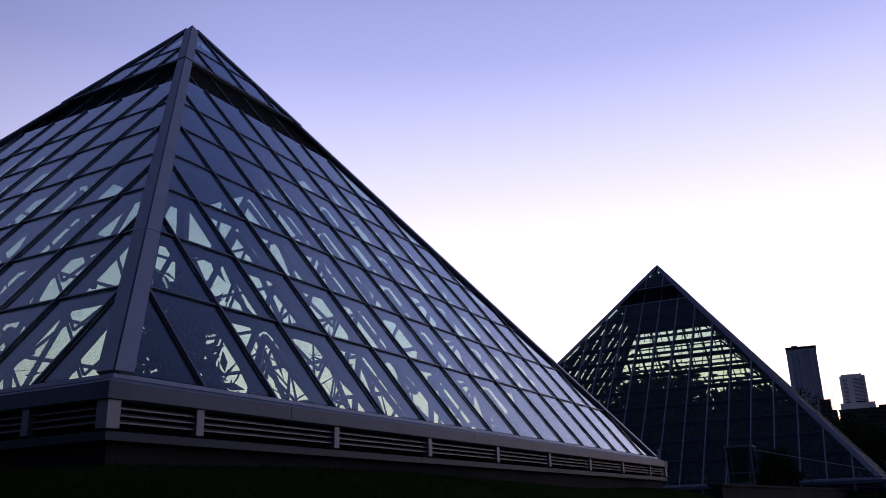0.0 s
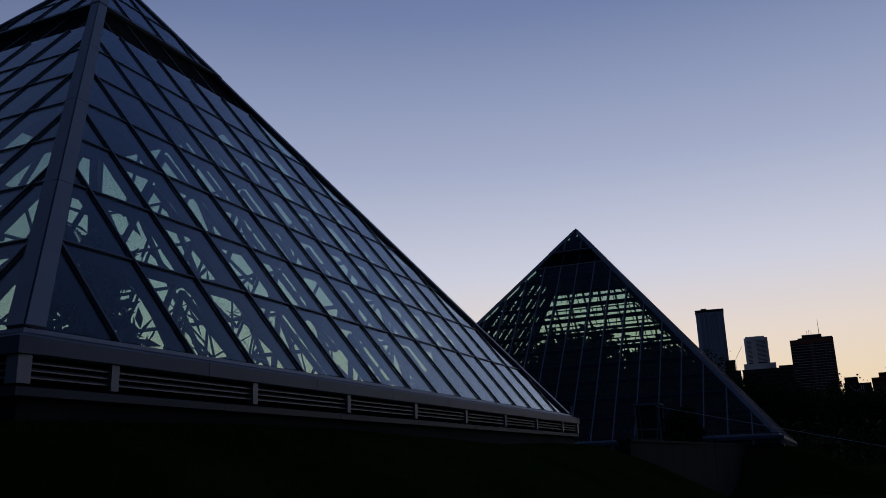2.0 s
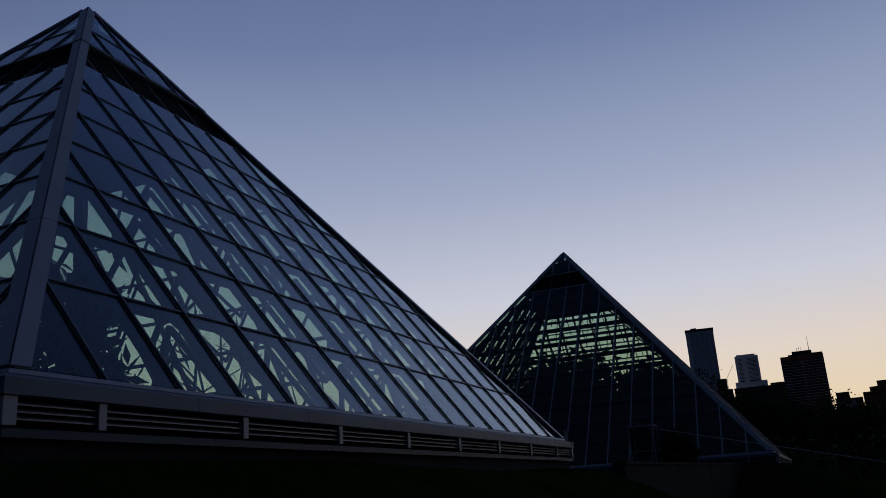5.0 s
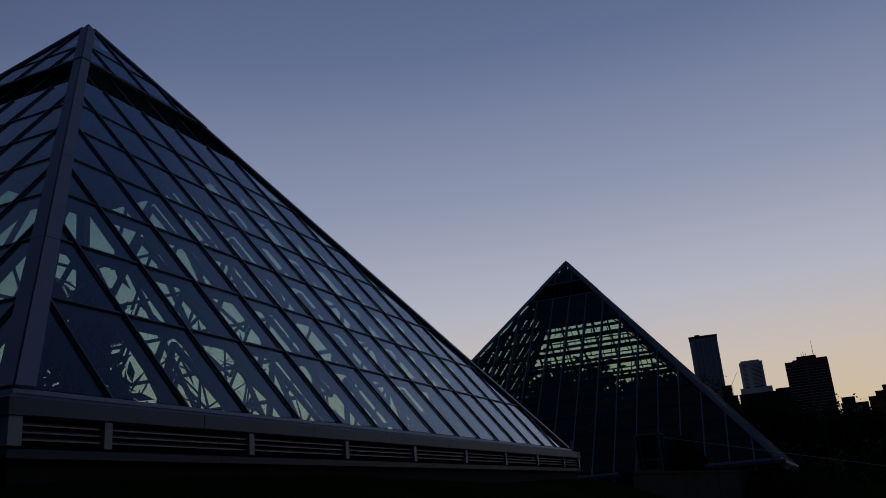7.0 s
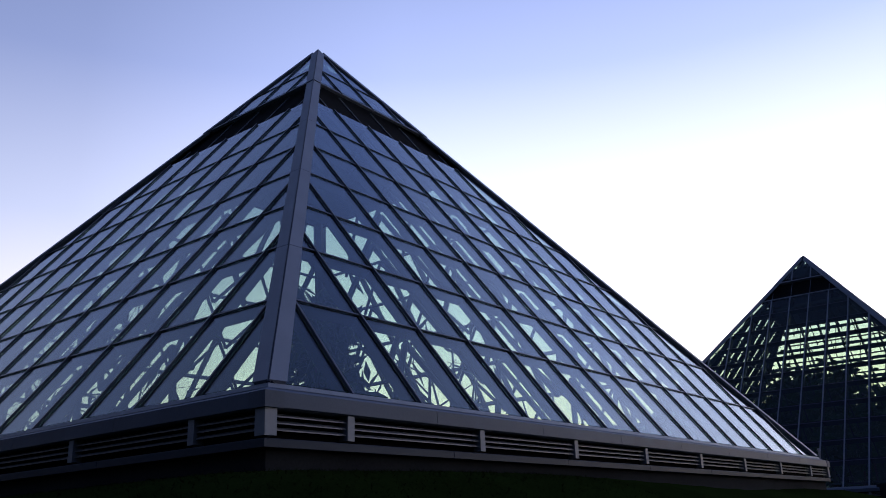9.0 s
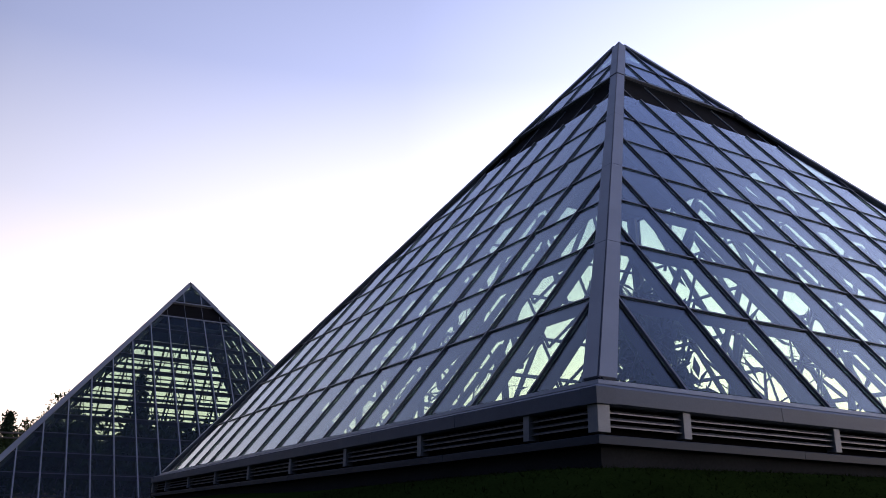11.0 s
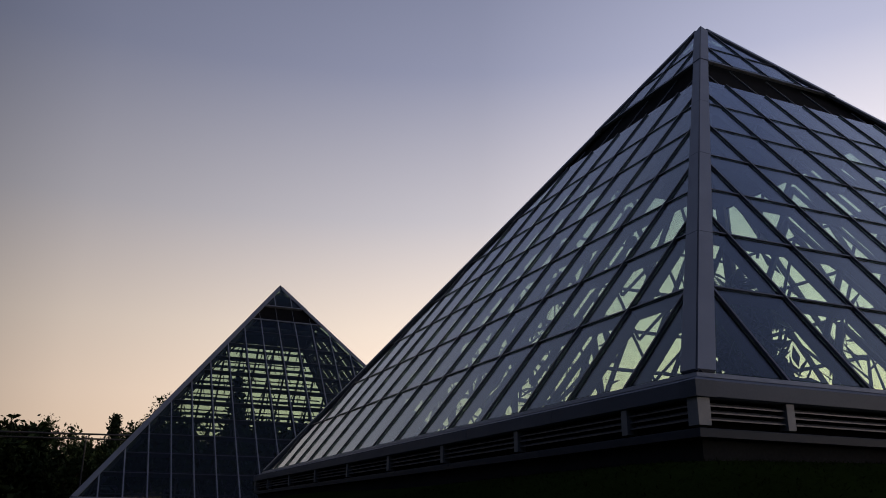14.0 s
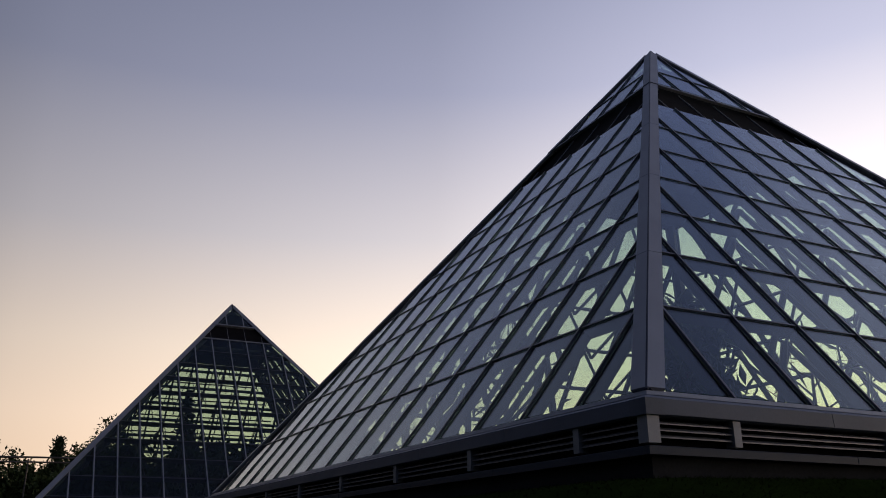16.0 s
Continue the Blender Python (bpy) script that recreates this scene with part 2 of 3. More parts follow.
def pyramid(name, cx, cy, z0, length, height, bays, rows, band, cap_rows, edge, posts, open_sides, label, far):
    root = thing(name, pose(cx, cy, z0), label, "greenhouse", "glass pyramids")
    bay = length / bays
    lo, hi = band
    for turn in range(4):
        s = Side(length, height, turn)
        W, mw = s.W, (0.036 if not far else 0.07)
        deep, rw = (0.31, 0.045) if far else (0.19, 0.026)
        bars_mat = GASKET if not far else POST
        glazed = [(a, b) for a, b in zip([0.004] + rows, rows + [lo])]
        cap = [(a, b) for a, b in zip([hi + 0.012] + cap_rows, cap_rows + [1.0])]
        own = turn in open_sides
        joined = bmesh.new()
        for zone, lift in ((glazed, 0.0), (cap, 0.05)):
            for q0, q1 in zone:
                for k in range(bays):
                    poly = s.inside([(k * bay, q0 * W), ((k + 1) * bay, q0 * W), ((k + 1) * bay, q1 * W), (k * bay, q1 * W)], edge * 0.9)
                    if len(poly) < 3:
                        continue
                    bm = bmesh.new() if own else joined
                    s.slab(bm, poly, lift - 0.006, lift + 0.006)
                    if own:
                        part("pane", bm, GLASS, root).visible_shadow = False
        if own:
            joined.free()
        else:
            part("glazing", joined, GLASS, root, kind="stuff").visible_shadow = False
        # glazing bars outside, deep steel ribs inside
        for k in range(1, bays):
            u = k * bay
            top = min(u, length - u) / s.h * W
            if top < 0.3:
                continue
            bm = bmesh.new()
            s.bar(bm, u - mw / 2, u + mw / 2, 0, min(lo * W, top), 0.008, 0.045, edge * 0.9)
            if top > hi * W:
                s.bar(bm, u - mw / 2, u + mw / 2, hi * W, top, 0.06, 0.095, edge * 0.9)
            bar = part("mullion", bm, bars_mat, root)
            bm = bmesh.new()
            if top > lo * W + 0.3:
                s.bar(bm, u - 0.012, u + 0.012, lo * W + 0.12, min(hi * W, top), -0.086, -0.06, edge * 1.2)
            if len(bm.faces):
                part("vent_bar", bm, HIP, bar, "thin grey bar across the vent band")
            else:
                bm.free()
            bm = bmesh.new()
            s.bar(bm, u - rw, u + rw, 0, min(lo * W, top), -deep, -0.007, edge * 1.2)
            if len(bm.faces):
                part("rib", bm, STEEL, bar, "dark steel rib behind the glass")
            else:
                bm.free()
        for q in rows + cap_rows:
            bm = bmesh.new()
            lift = 0.05 if q > hi else 0.0
            s.bar(bm, 0, length, q * W - 0.016, q * W + 0.016, lift + 0.008, lift + 0.03, edge * 0.9)
            transom = part("transom", bm, GASKET, root)
            if q < hi:
                bm = bmesh.new()
                s.bar(bm, 0, length, q * W - rw, q * W + rw, -deep, -0.007, edge * 1.4)
                part("purlin", bm, STEEL, transom, "dark steel purlin behind the glass")
        if far:
            for a, b in zip([0.0] + rows, rows + [lo]):
                bm = bmesh.new()
                m = (a + b) / 2 * W
                s.bar(bm, 0, length, m - 0.03, m + 0.03, -0.8, -0.7, edge * 3)
                part("inner_chord", bm, STEEL, root)
        # zigzag bracing on the inner chords
        for a, b in zip([0.0] + rows, rows + [lo]):
            u0 = (a + b) / 2 * s.h
            k = math.ceil(u0 / bay) + 1
            while (k + 2) * bay < length - u0:
                # steep pairs in the far pyramids, wide crossings in the near one
                for u0b, u1b in (((k + 0.7) * bay, (k + 1.02) * bay), ((k + 1.4) * bay, (k + 1.08) * bay)) if far else ((k * bay, (k + 1) * bay), ((k + 2) * bay, (k + 1) * bay)):
                    bm = bmesh.new()
                    rod(bm, s.at(u0b, a * W, -0.75), s.at(u1b, b * W, -0.3), 0.032 if far else 0.058, 5)
                    part("brace", bm, STEEL, root)
                k += 2
        # open vent band: its flange, and a black sheet for the shade inside
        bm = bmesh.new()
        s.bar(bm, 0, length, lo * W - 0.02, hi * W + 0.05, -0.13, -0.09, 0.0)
        screen = part("black_backing", bm, SHADE_BLACK, root, "black sheet for the shade inside the open vent band")
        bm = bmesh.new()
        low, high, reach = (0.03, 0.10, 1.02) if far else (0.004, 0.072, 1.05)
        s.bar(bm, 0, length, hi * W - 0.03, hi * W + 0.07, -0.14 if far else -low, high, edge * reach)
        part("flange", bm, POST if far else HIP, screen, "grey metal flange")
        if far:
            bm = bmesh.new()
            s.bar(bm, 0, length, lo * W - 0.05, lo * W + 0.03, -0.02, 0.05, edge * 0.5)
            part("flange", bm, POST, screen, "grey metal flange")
        # opaque black lining, added so no sky shows through the cap
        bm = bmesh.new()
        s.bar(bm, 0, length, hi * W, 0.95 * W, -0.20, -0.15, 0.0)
        part("cap_lining", bm, SHADE_BLACK, root, "dark lining behind the cap glass")
        # folded hip covers in lengths
        cuts = [0.0, 0.19, 0.375, 0.56, hi - 0.005, 1.0]
        for a, b in zip(cuts, cuts[1:]):
            for flip in (0, 1):
                bm = bmesh.new()
                lift = 0.02 if a > lo else 0.0
                poly = [(0.012, 0), (edge, 0), (s.h - 0.04, W * (1 - (edge + 0.04) / s.h)), (s.h - 0.04, W * (1 - 0.052 / s.h))]
                poly = clip(clip(poly, 0, 1, -(a * W + 0.006)), 0, -1, b * W - 0.006)
                if flip:
                    poly = [(length - u, w) for u, w in poly[::-1]]
                s.folded(bm, poly, 0.012 + lift, 0.085 + lift)
                part("hip_cover", bm, HIP, root)
        bm = bmesh.new()
        rod(bm, s.at(0.0, 0.0, 0.02), s.at(s.h, W, 0.02), 0.055, 6)
        hip = part("hip_beam", bm, GASKET, root)
        bm = bmesh.new()
        rod(bm, s.at(0.25, 0.1, -0.3), s.at(s.h, W - 0.6, -0.3), 0.17, 6)
        part("hip_rafter", bm, STEEL, hip, "dark steel hip rafter")
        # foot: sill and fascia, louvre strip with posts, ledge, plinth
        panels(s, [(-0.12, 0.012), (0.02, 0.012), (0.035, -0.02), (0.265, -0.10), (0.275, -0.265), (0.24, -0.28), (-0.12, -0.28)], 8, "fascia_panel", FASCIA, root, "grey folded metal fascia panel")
        # paler strip stands for the highlight on the sill's top edge
        bm = bmesh.new()
        ring(bm, s, [(0.018, 0.032), (0.060, 0.018), (0.085, -0.030), (0.060, -0.027)])
        part("sill_highlight", bm, POST, root, "thin pale strip for the highlight along the sill top")
        for sgn in (-1, 1):
            bm = bmesh.new()
            fold = [(0.10, -0.036), (0.267, -0.094), (0.281, -0.10), (0.281, -0.272), (0.262, -0.272), (0.262, -0.104), (0.10, -0.048)]
            ends = [[s.turn @ Vector((sgn * (s.h + o), -s.h - o, z)) for o, z in fold], [s.turn @ Vector((sgn * (s.h + 0.02), -s.h - o, z)) for o, z in fold]]
            prism(bm, *(ends if sgn < 0 else ends[::-1]))
            part("corner_cap", bm, FASCIA, root, "folded corner cap on the fascia")
        # black sheet paints the shade of the recess behind the louvres
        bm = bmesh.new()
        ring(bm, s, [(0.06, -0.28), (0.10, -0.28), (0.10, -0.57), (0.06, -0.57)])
        back = part("louvre_backing", bm, SHADE_BLACK, root, "black sheet for the shade behind the louvres")
        for z in (-0.325, -0.395, -0.465):
            bm = bmesh.new()
            ring(bm, s, [(0.15, z + 0.010), (0.21, z - 0.020), (0.21, z - 0.034), (0.15, z - 0.008)])
            part("slat", bm, SLAT, back)
        for u in posts:
            u = length - u if turn == 3 else u
            bm = bmesh.new()
            for p in ((u - 0.055, u + 0.055),):
                low = [s.turn @ Vector((a - s.h, -s.h - o, -0.555)) for a, o in ((p[0], 0.245), (p[1], 0.245), (p[1], 0.11), (p[0], 0.11))]
                prism(bm, low, [v + Vector((0, 0, 0.28)) for v in low])
            part("post", bm, POST, root, "light grey metal post")
        bm = bmesh.new()
        low = [s.turn @ Vector((a - s.h, o - s.h, -0.555)) for a, o in ((-0.25, -0.25), (-0.09, -0.25), (-0.09, -0.13), (-0.13, -0.09), (-0.25, -0.09))]
        prism(bm, low, [v + Vector((0, 0, 0.28)) for v in low])
        part("corner_post", bm, POST, root, "light grey metal corner post")
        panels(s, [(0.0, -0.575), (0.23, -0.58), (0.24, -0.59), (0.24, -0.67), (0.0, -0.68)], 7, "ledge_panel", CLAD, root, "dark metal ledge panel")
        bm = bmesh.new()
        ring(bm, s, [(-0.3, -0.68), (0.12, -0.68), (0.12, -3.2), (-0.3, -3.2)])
        part("plinth", bm, CONCRETE, root, "concrete plinth in the bank, its shade put into the colour")
    # platform and apex cap
    s = Side(length, height, 0)
    r = s.h * (1 - lo) - 0.3
    bm = bmesh.new()
    drop = 0.75 if far else 0.1
    box(bm, -r - drop * 0.6, r + drop * 0.6, -r - drop * 0.6, r + drop * 0.6, lo * height - drop, lo * height - drop + 0.15)
    part("vent_deck", bm, STEEL, root, "dark steel deck under the vents")
    bm = bmesh.new()
    a = 0.16
    prism(bm, [(-a, -a, height - 0.12), (a, -a, height - 0.12), (a, a, height - 0.12), (-a, a, height - 0.12)],
          [(-0.02, -0.02, height + 0.11), (0.02, -0.02, height + 0.11), (0.02, 0.02, height + 0.11), (-0.02, 0.02, height + 0.11)])
    part("apex_cap", bm, CLAD, root)
    bm = bmesh.new()
    box(bm, 0.4 - s.h, s.h - 0.4, 0.4 - s.h, s.h - 0.4, -1.1, -0.55)
    part("planting_bed", bm, SOIL, root, "dark soil floor inside")
    return root


ROWS_NEAR = [0.108 + 0.0915 * i for i in range(6)]
ROWS_FAR = [0.085 + 0.0708 * i for i in range(10)]
pyramid("glass_pyramid", 10.16, 10.16, 0.0, 20.32, 12.918, 16, ROWS_NEAR, (0.674, 0.775), [0.86], 0.198,
        [1.005 + 2.54 * i for i in range(8)], (0, 3), "pyramid greenhouse of blue-grey glass with dark vent band", False)
pyramid("glass_pyramid", 56.21, 8.10, -0.297, 26.60, 16.482, 21, ROWS_FAR, (0.793, 0.872), [], 0.28,
        [2.53 * i + 1.26 for i in range(10)], (3,), "larger glass pyramid greenhouse before the city skyline", True)
pyramid("glass_pyramid", 8.25, 56.49, -0.297, 26.60, 16.482, 21, ROWS_FAR, (0.793, 0.872), [], 0.28,
        [2.53 * i + 1.26 for i in range(10)], (0,), "larger glass pyramid greenhouse before dark trees", True)

# ---- ground ----
EYE = Vector((-6.0, -7.1, -1.5))


def smooth(a, b, x):
    t = max(0.0, min(1.0, (x - a) / (b - a)))
    return t * t * (3 - 2 * t)


def bearing(yaw, distance, z=0.0):
    return Vector((EYE.x - distance * math.sin(radians(yaw)), EYE.y + distance * math.cos(radians(yaw)), z))


def ground_z(x, y):
    z = -3.15 + 0.12 * noise.noise(Vector((x * 0.12, y * 0.12, 0)))
    for cx, cy, h in ((10.16, 10.16, 10.16), (56.21, 8.10, 13.3), (8.25, 56.49, 13.3)):
        d = math.hypot(max(abs(x - cx) - h, 0), max(abs(y - cy) - h, 0))
        z += 2.25 * (1 - smooth(0.3, 6.5, d)) if d > 0 else 2.25
    r = math.hypot(x - EYE.x, y - EYE.y)
    z += 46 * smooth(260, 760, r)
    return z


bm = bmesh.new()
radii = [0.0] + [0.5 * 1.055 ** i for i in range(170)]
rings_v = []
for r in radii[1:]:
    rings_v.append([bm.verts.new((EYE.x + r * math.cos(a), EYE.y + r * math.sin(a), ground_z(EYE.x + r * math.cos(a), EYE.y + r * math.sin(a))))
                    for a in (2 * math.pi * i / 180 for i in range(180))])
bm.faces.new(rings_v[0])
for a, b in zip(rings_v, rings_v[1:]):
    for i in range(180):
        j = (i + 1) % 180
        bm.faces.new((a[i], b[i], b[j], a[j]))
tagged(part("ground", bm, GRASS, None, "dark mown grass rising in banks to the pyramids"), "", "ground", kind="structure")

# ---- plants ----
FROND = material("palm_leaf", (0.05, 0.085, 0.03), 0.5, 0.0, 0.6, 0.35, 0.0, 8, 0.35)
NEEDLE = material("needle", (0.02, 0.04, 0.02), 0.8, 0.0, 0.5, 0.4, 0.0, 6, 0.2)


def leaf_mesh(name, spots, sizes, rng, mat, parent, label="", kind="", slim=0.5, droop=0.0):
    """One mesh of many small pointed leaves at the given spots."""
    spots, sizes = np.asarray(spots), np.asarray(sizes)[:, None]
    k = len(spots)
    a = rng.normal(size=(k, 3))
    a[:, 2] -= droop
    a /= np.linalg.norm(a, axis=1)[:, None]
    b = np.cross(a, rng.normal(size=(k, 3)))
    b /= np.linalg.norm(b, axis=1)[:, None]
    c = np.cross(a, b)
    v = np.stack([spots - a * sizes, spots + b * sizes * slim - c * sizes * 0.12, spots + a * sizes, spots - b * sizes * slim - c * sizes * 0.12], 1).reshape(-1, 3)
    me = bpy.data.meshes.new(name)
    me.from_pydata(v.tolist(), [], np.arange(4 * k).reshape(k, 4).tolist())
    me.materials.append(mat)
    ob = new(name, me)
    ob.parent = parent
    return tagged(ob, label, kind=kind)


def broadleaf(name, place, height, spread, leaves, leaf, seed, label, category="tree", group="", mat=None, limbs=11, roof=None, thin=False, slim=0.5):
    """A tapered trunk, forking limbs, and leaves in loose clusters round the twig ends."""
    rng = np.random.default_rng(seed)
    root = thing(name, pose(*place), label, category, group)
    bm = bmesh.new()
    r0 = height * 0.018
    lean = Vector((rng.normal() * 0.04 * height, rng.normal() * 0.04 * height, 0))
    fork = height * (0.35 + 0.1 * rng.random())
    crown_top = Vector((0, 0, height * 0.94)) + lean
    rod(bm, (0, 0, -0.4), (lean.x * 0.3, lean.y * 0.3, fork), r0 * 1.2, 7, r0 * 0.8)
    rod(bm, (lean.x * 0.3, lean.y * 0.3, fork), crown_top, r0 * 0.8, 6, r0 * 0.15)
    tips = [crown_top]
    for i in range(limbs):
        f = i / limbs
        az = i * 2.4 + rng.normal() * 0.3
        start = Vector((lean.x * 0.3, lean.y * 0.3, fork)).lerp(crown_top, f * 0.85)
        reach = spread * (0.55 + 0.5 * rng.random()) * (1.0 - 0.55 * f)
        end = start + Vector((math.cos(az) * reach, math.sin(az) * reach, reach * (0.35 + 0.6 * rng.random())))
        rod(bm, start, end, r0 * 0.4, 5, r0 * 0.12)
        tips.append(end)
        for _ in range(4):
            p = start.lerp(end, 0.35 + 0.6 * rng.random())
            q = p + Vector(rng.normal(size=3)) * spread * 0.24 + Vector((0, 0, spread * 0.08))
            rod(bm, p, q, r0 * 0.15, 4, r0 * 0.05)
            tips.append(q)
    part("trunk", bm, BARK, root)
    tips = np.array([tuple(t) for t in tips])
    which = rng.integers(0, len(tips), leaves)
    clump = spread * (0.10 + 0.16 * rng.random(len(tips)))
    spots = tips[which] + rng.normal(size=(leaves, 3)) * clump[which][:, None]
    if roof:
        cx, cy, half, slope, foot = roof
        room = (half - np.maximum(np.abs(spots[:, 0] + place[0] - cx), np.abs(spots[:, 1] + place[1] - cy))) * slope + foot
        spots = spots[(spots[:, 2] + place[2] < room - 1.3) & (spots[:, 2] > 0.2)]
        if thin:
            spots = spots[rng.random(len(spots)) < np.clip((spots[:, 2] - 2.0) / 2.2, 0.05, 1.0)]
        leaves = len(spots)
    leaf_mesh("crown", spots, leaf * (0.6 + 0.8 * rng.random(leaves)), rng, mat or LEAF, root, slim=slim)
    return root


def palm(place, height, fronds, length, seed, label, group):
    """A slender ringed trunk and arching fronds with drooping leaflets."""
    rng = np.random.default_rng(seed)
    root = thing("palm", pose(*place), label, "plant", group)
    bm = bmesh.new()
    lean = Vector((rng.normal() * 0.5, rng.normal() * 0.5, 0))
    last = Vector((0, 0, -0.4))
    for i in range(1, 9):
        f = i / 8
        p = Vector((lean.x * f * f, lean.y * f * f, height * f))
        rod(bm, last, p, 0.13 - 0.03 * f, 7, 0.115 - 0.03 * f)
        last = p
    part("trunk", bm, BARK, root)
    for k in range(fronds):
        az, tilt = k * 2.4 + rng.normal() * 0.2, 0.15 + 1.05 * (k / fronds) + rng.normal() * 0.08
        verts, faces = [], []
        p, d = last.copy(), Vector((math.cos(az) * math.sin(tilt), math.sin(az) * math.sin(tilt), math.cos(tilt)))
        side = Vector((-math.sin(az), math.cos(az), 0))
        steps = 16
        for i in range(steps):
            q = p + d * length / steps
            f = (i + 0.5) / steps
            w = 0.035 * (1 - f) + 0.008
            n = len(verts)
            verts += [p - side * w, p + side * w, q + side * w, q - side * w]
            faces.append((n, n + 1, n + 2, n + 3))
            if i > 1:
                size = length * 0.26 * (math.sin(math.pi * (0.12 + 0.8 * f)) + 0.15)
                for sgn in (-1, 1):
                    for o in (0.0, 0.5):
                        base = p.lerp(q, o)
                        tip = base + (side * sgn * 0.8 + d * 0.65 + Vector((0, 0, -0.45 - 0.3 * f))).normalized() * size * (0.85 + 0.3 * rng.random())
                        mid = base.lerp(tip, 0.45) + Vector((0, 0, 0.03))
                        n = len(verts)
                        verts += [base, mid + d * 0.05, tip, mid - d * 0.05]
                        faces.append((n, n + 1, n + 2, n + 3))
            p = q
            d = (d + Vector((0, 0, -0.085 - 0.02 * i * 0.5))).normalized()
        me = bpy.data.meshes.new("frond")
        me.from_pydata([tuple(v) for v in verts], [], faces)
        me.materials.append(FROND)
        ob = new("frond", me)
        ob.parent = root
    return root


def conifer(place, height, spread, seed, label, group=""):
    """A straight spruce: whorls of sagging boughs, each with sprays of needles."""
    rng = np.random.default_rng(seed)
    root = thing("spruce", pose(*place), label, "tree", group)
    bm = bmesh.new()
    rod(bm, (0, 0, -0.4), (0, 0, height), height * 0.014, 7, 0.02)
    spots, sizes = [], []
    levels = int(height * 1.9)
    for i in range(levels):
        f = (i + 1) / levels
        z = height * (0.06 + 0.92 * f)
        reach = spread * (1.04 - f) * (0.78 + 0.4 * rng.random())
        for k in range(9):
            az = (k + rng.random()) * 6.283 / 9
            r = reach * (0.55 + 0.5 * rng.random())
            end = Vector((math.cos(az) * r, math.sin(az) * r, z - 0.32 * r))
            rod(bm, (0, 0, z), end, 0.03, 4, 0.01)
            for j in range(14):
                g = (j + 1) / 14
                wob = rng.normal(size=3) * (0.05 * spread, 0.05 * spread, 0.012 * height)
                spots.append((end.x * g + wob[0], end.y * g + wob[1], z - 0.32 * r * g + wob[2]))
                sizes.append(0.028 * height * (1.15 - 0.5 * f) * (0.7 + 0.6 * rng.random()))
    part("trunk", bm, BARK, root)
    leaf_mesh("crown", spots, sizes, rng, NEEDLE, root, slim=0.35)
    return root


# crowns stay clear of the sloping glass
def roofed(cx, cy, half, slope, foot, count, seed, tall, leaves, leaf, name, label, mat, zone=0.72, thin=False, slim=0.5, gaps=()):
    rng = random.Random(seed)
    for i in range(count):
        x, y = cx + rng.uniform(-zone, zone) * half, cy + rng.uniform(-zone, zone) * half
        room = (half - max(abs(x - cx), abs(y - cy))) * slope
        h = min(tall * rng.uniform(0.75, 1.0), room * 0.72)
        if i in gaps:
            continue
        broadleaf(name, (x, y, foot - 0.55), h, min(h * 0.42, room * 0.33), leaves, leaf, seed * 50 + i, label, "tree", "plants under glass", mat, 9, (cx, cy, half, slope, foot), thin, slim)


roofed(10.16, 10.16, 10.16, 1.27, 0.0, 9, 3, 6.9, 60, 0.5, "tropical_tree", "leafy tropical tree growing under the glass", FROND, 0.66, True, 0.13, (0, 6, 8))
PALMS = ((9.8, 10.2, 4.4, 12, 1.6), (3.5, 2.0, 0.3, 12, 0.8))
for i, (x, y, h, n, length) in enumerate(PALMS):
    palm((x, y, -0.55), h, n, length, 70 + i, "palm with arching fronds under the glass", "plants under glass")
def bamboo(x, y, culms, tall, seed):
    """A clump of straight leaning culms with leaf sprays at their tops."""
    rng = np.random.default_rng(seed)
    root = thing("bamboo_clump", pose(x, y, -0.55), "clump of tall leaning bamboo under the glass", "plant", "plants under glass")
    spots = []
    for _ in range(culms):
        a, r = rng.random() * 6.283, 0.5 * math.sqrt(rng.random())
        foot = Vector((math.cos(a) * r, math.sin(a) * r, -0.1))
        h = tall * (0.6 + 0.4 * rng.random())
        tip = foot + Vector((math.cos(a) * h * 0.22 + rng.normal() * 0.25, math.sin(a) * h * 0.22 + rng.normal() * 0.25, h))
        bm = bmesh.new()
        rod(bm, foot, tip, 0.045, 5, 0.018)
        part("culm", bm, FROND, root)
        for _ in range(2):
            f = 0.55 + 0.45 * rng.random()
            spots.append(tuple(foot.lerp(tip, f) + Vector(rng.normal(size=3)) * 0.22))
    leaf_mesh("foliage", spots, 0.3 * (0.6 + 0.8 * rng.random(len(spots))), rng, FROND, root, slim=0.22, droop=0.5)


CLUMPS = ((9.4, 4.6, 3.4), (13.4, 4.4, 3.2), (16.0, 4.2, 2.6), (4.6, 10.6, 3.4), (4.4, 14.6, 3.0), (8.6, 8.4, 5.2), (12.2, 12.4, 5.6))
for i, (x, y, tall) in enumerate(CLUMPS):
    bamboo(x, y, 4, tall, 900 + i)
broadleaf("shrub", (6.1, 5.75, -0.55), 3.7, 0.95, 800, 0.24, 77, "dense dark-leaved shrub growing under the glass", "shrub", "plants under glass", FROND, 12, (10.16, 10.16, 10.16, 1.27, 0.0), False, 0.3)
roofed(56.21, 8.10, 13.3, 1.239, -0.297, 30, 5, 7.6, 2400, 0.30, "tropical_tree", "leafy tropical tree growing under the glass", FROND, 0.75)
roofed(8.25, 56.49, 13.3, 1.239, -0.297, 26, 6, 5.2, 1600, 0.28, "temperate_tree", "leafy temperate tree growing under the glass", LEAF, 0.75)
conifer((5.0, 53.0, -0.87), 9.6, 2.6, 5, "slender conifer growing under the glass", "plants under glass")

# ---- trees outside ----
conifer((*bearing(-3.1, 128).xy, -3.2), 16.0, 6.6, 11, "dark spruce standing before the evening sky")


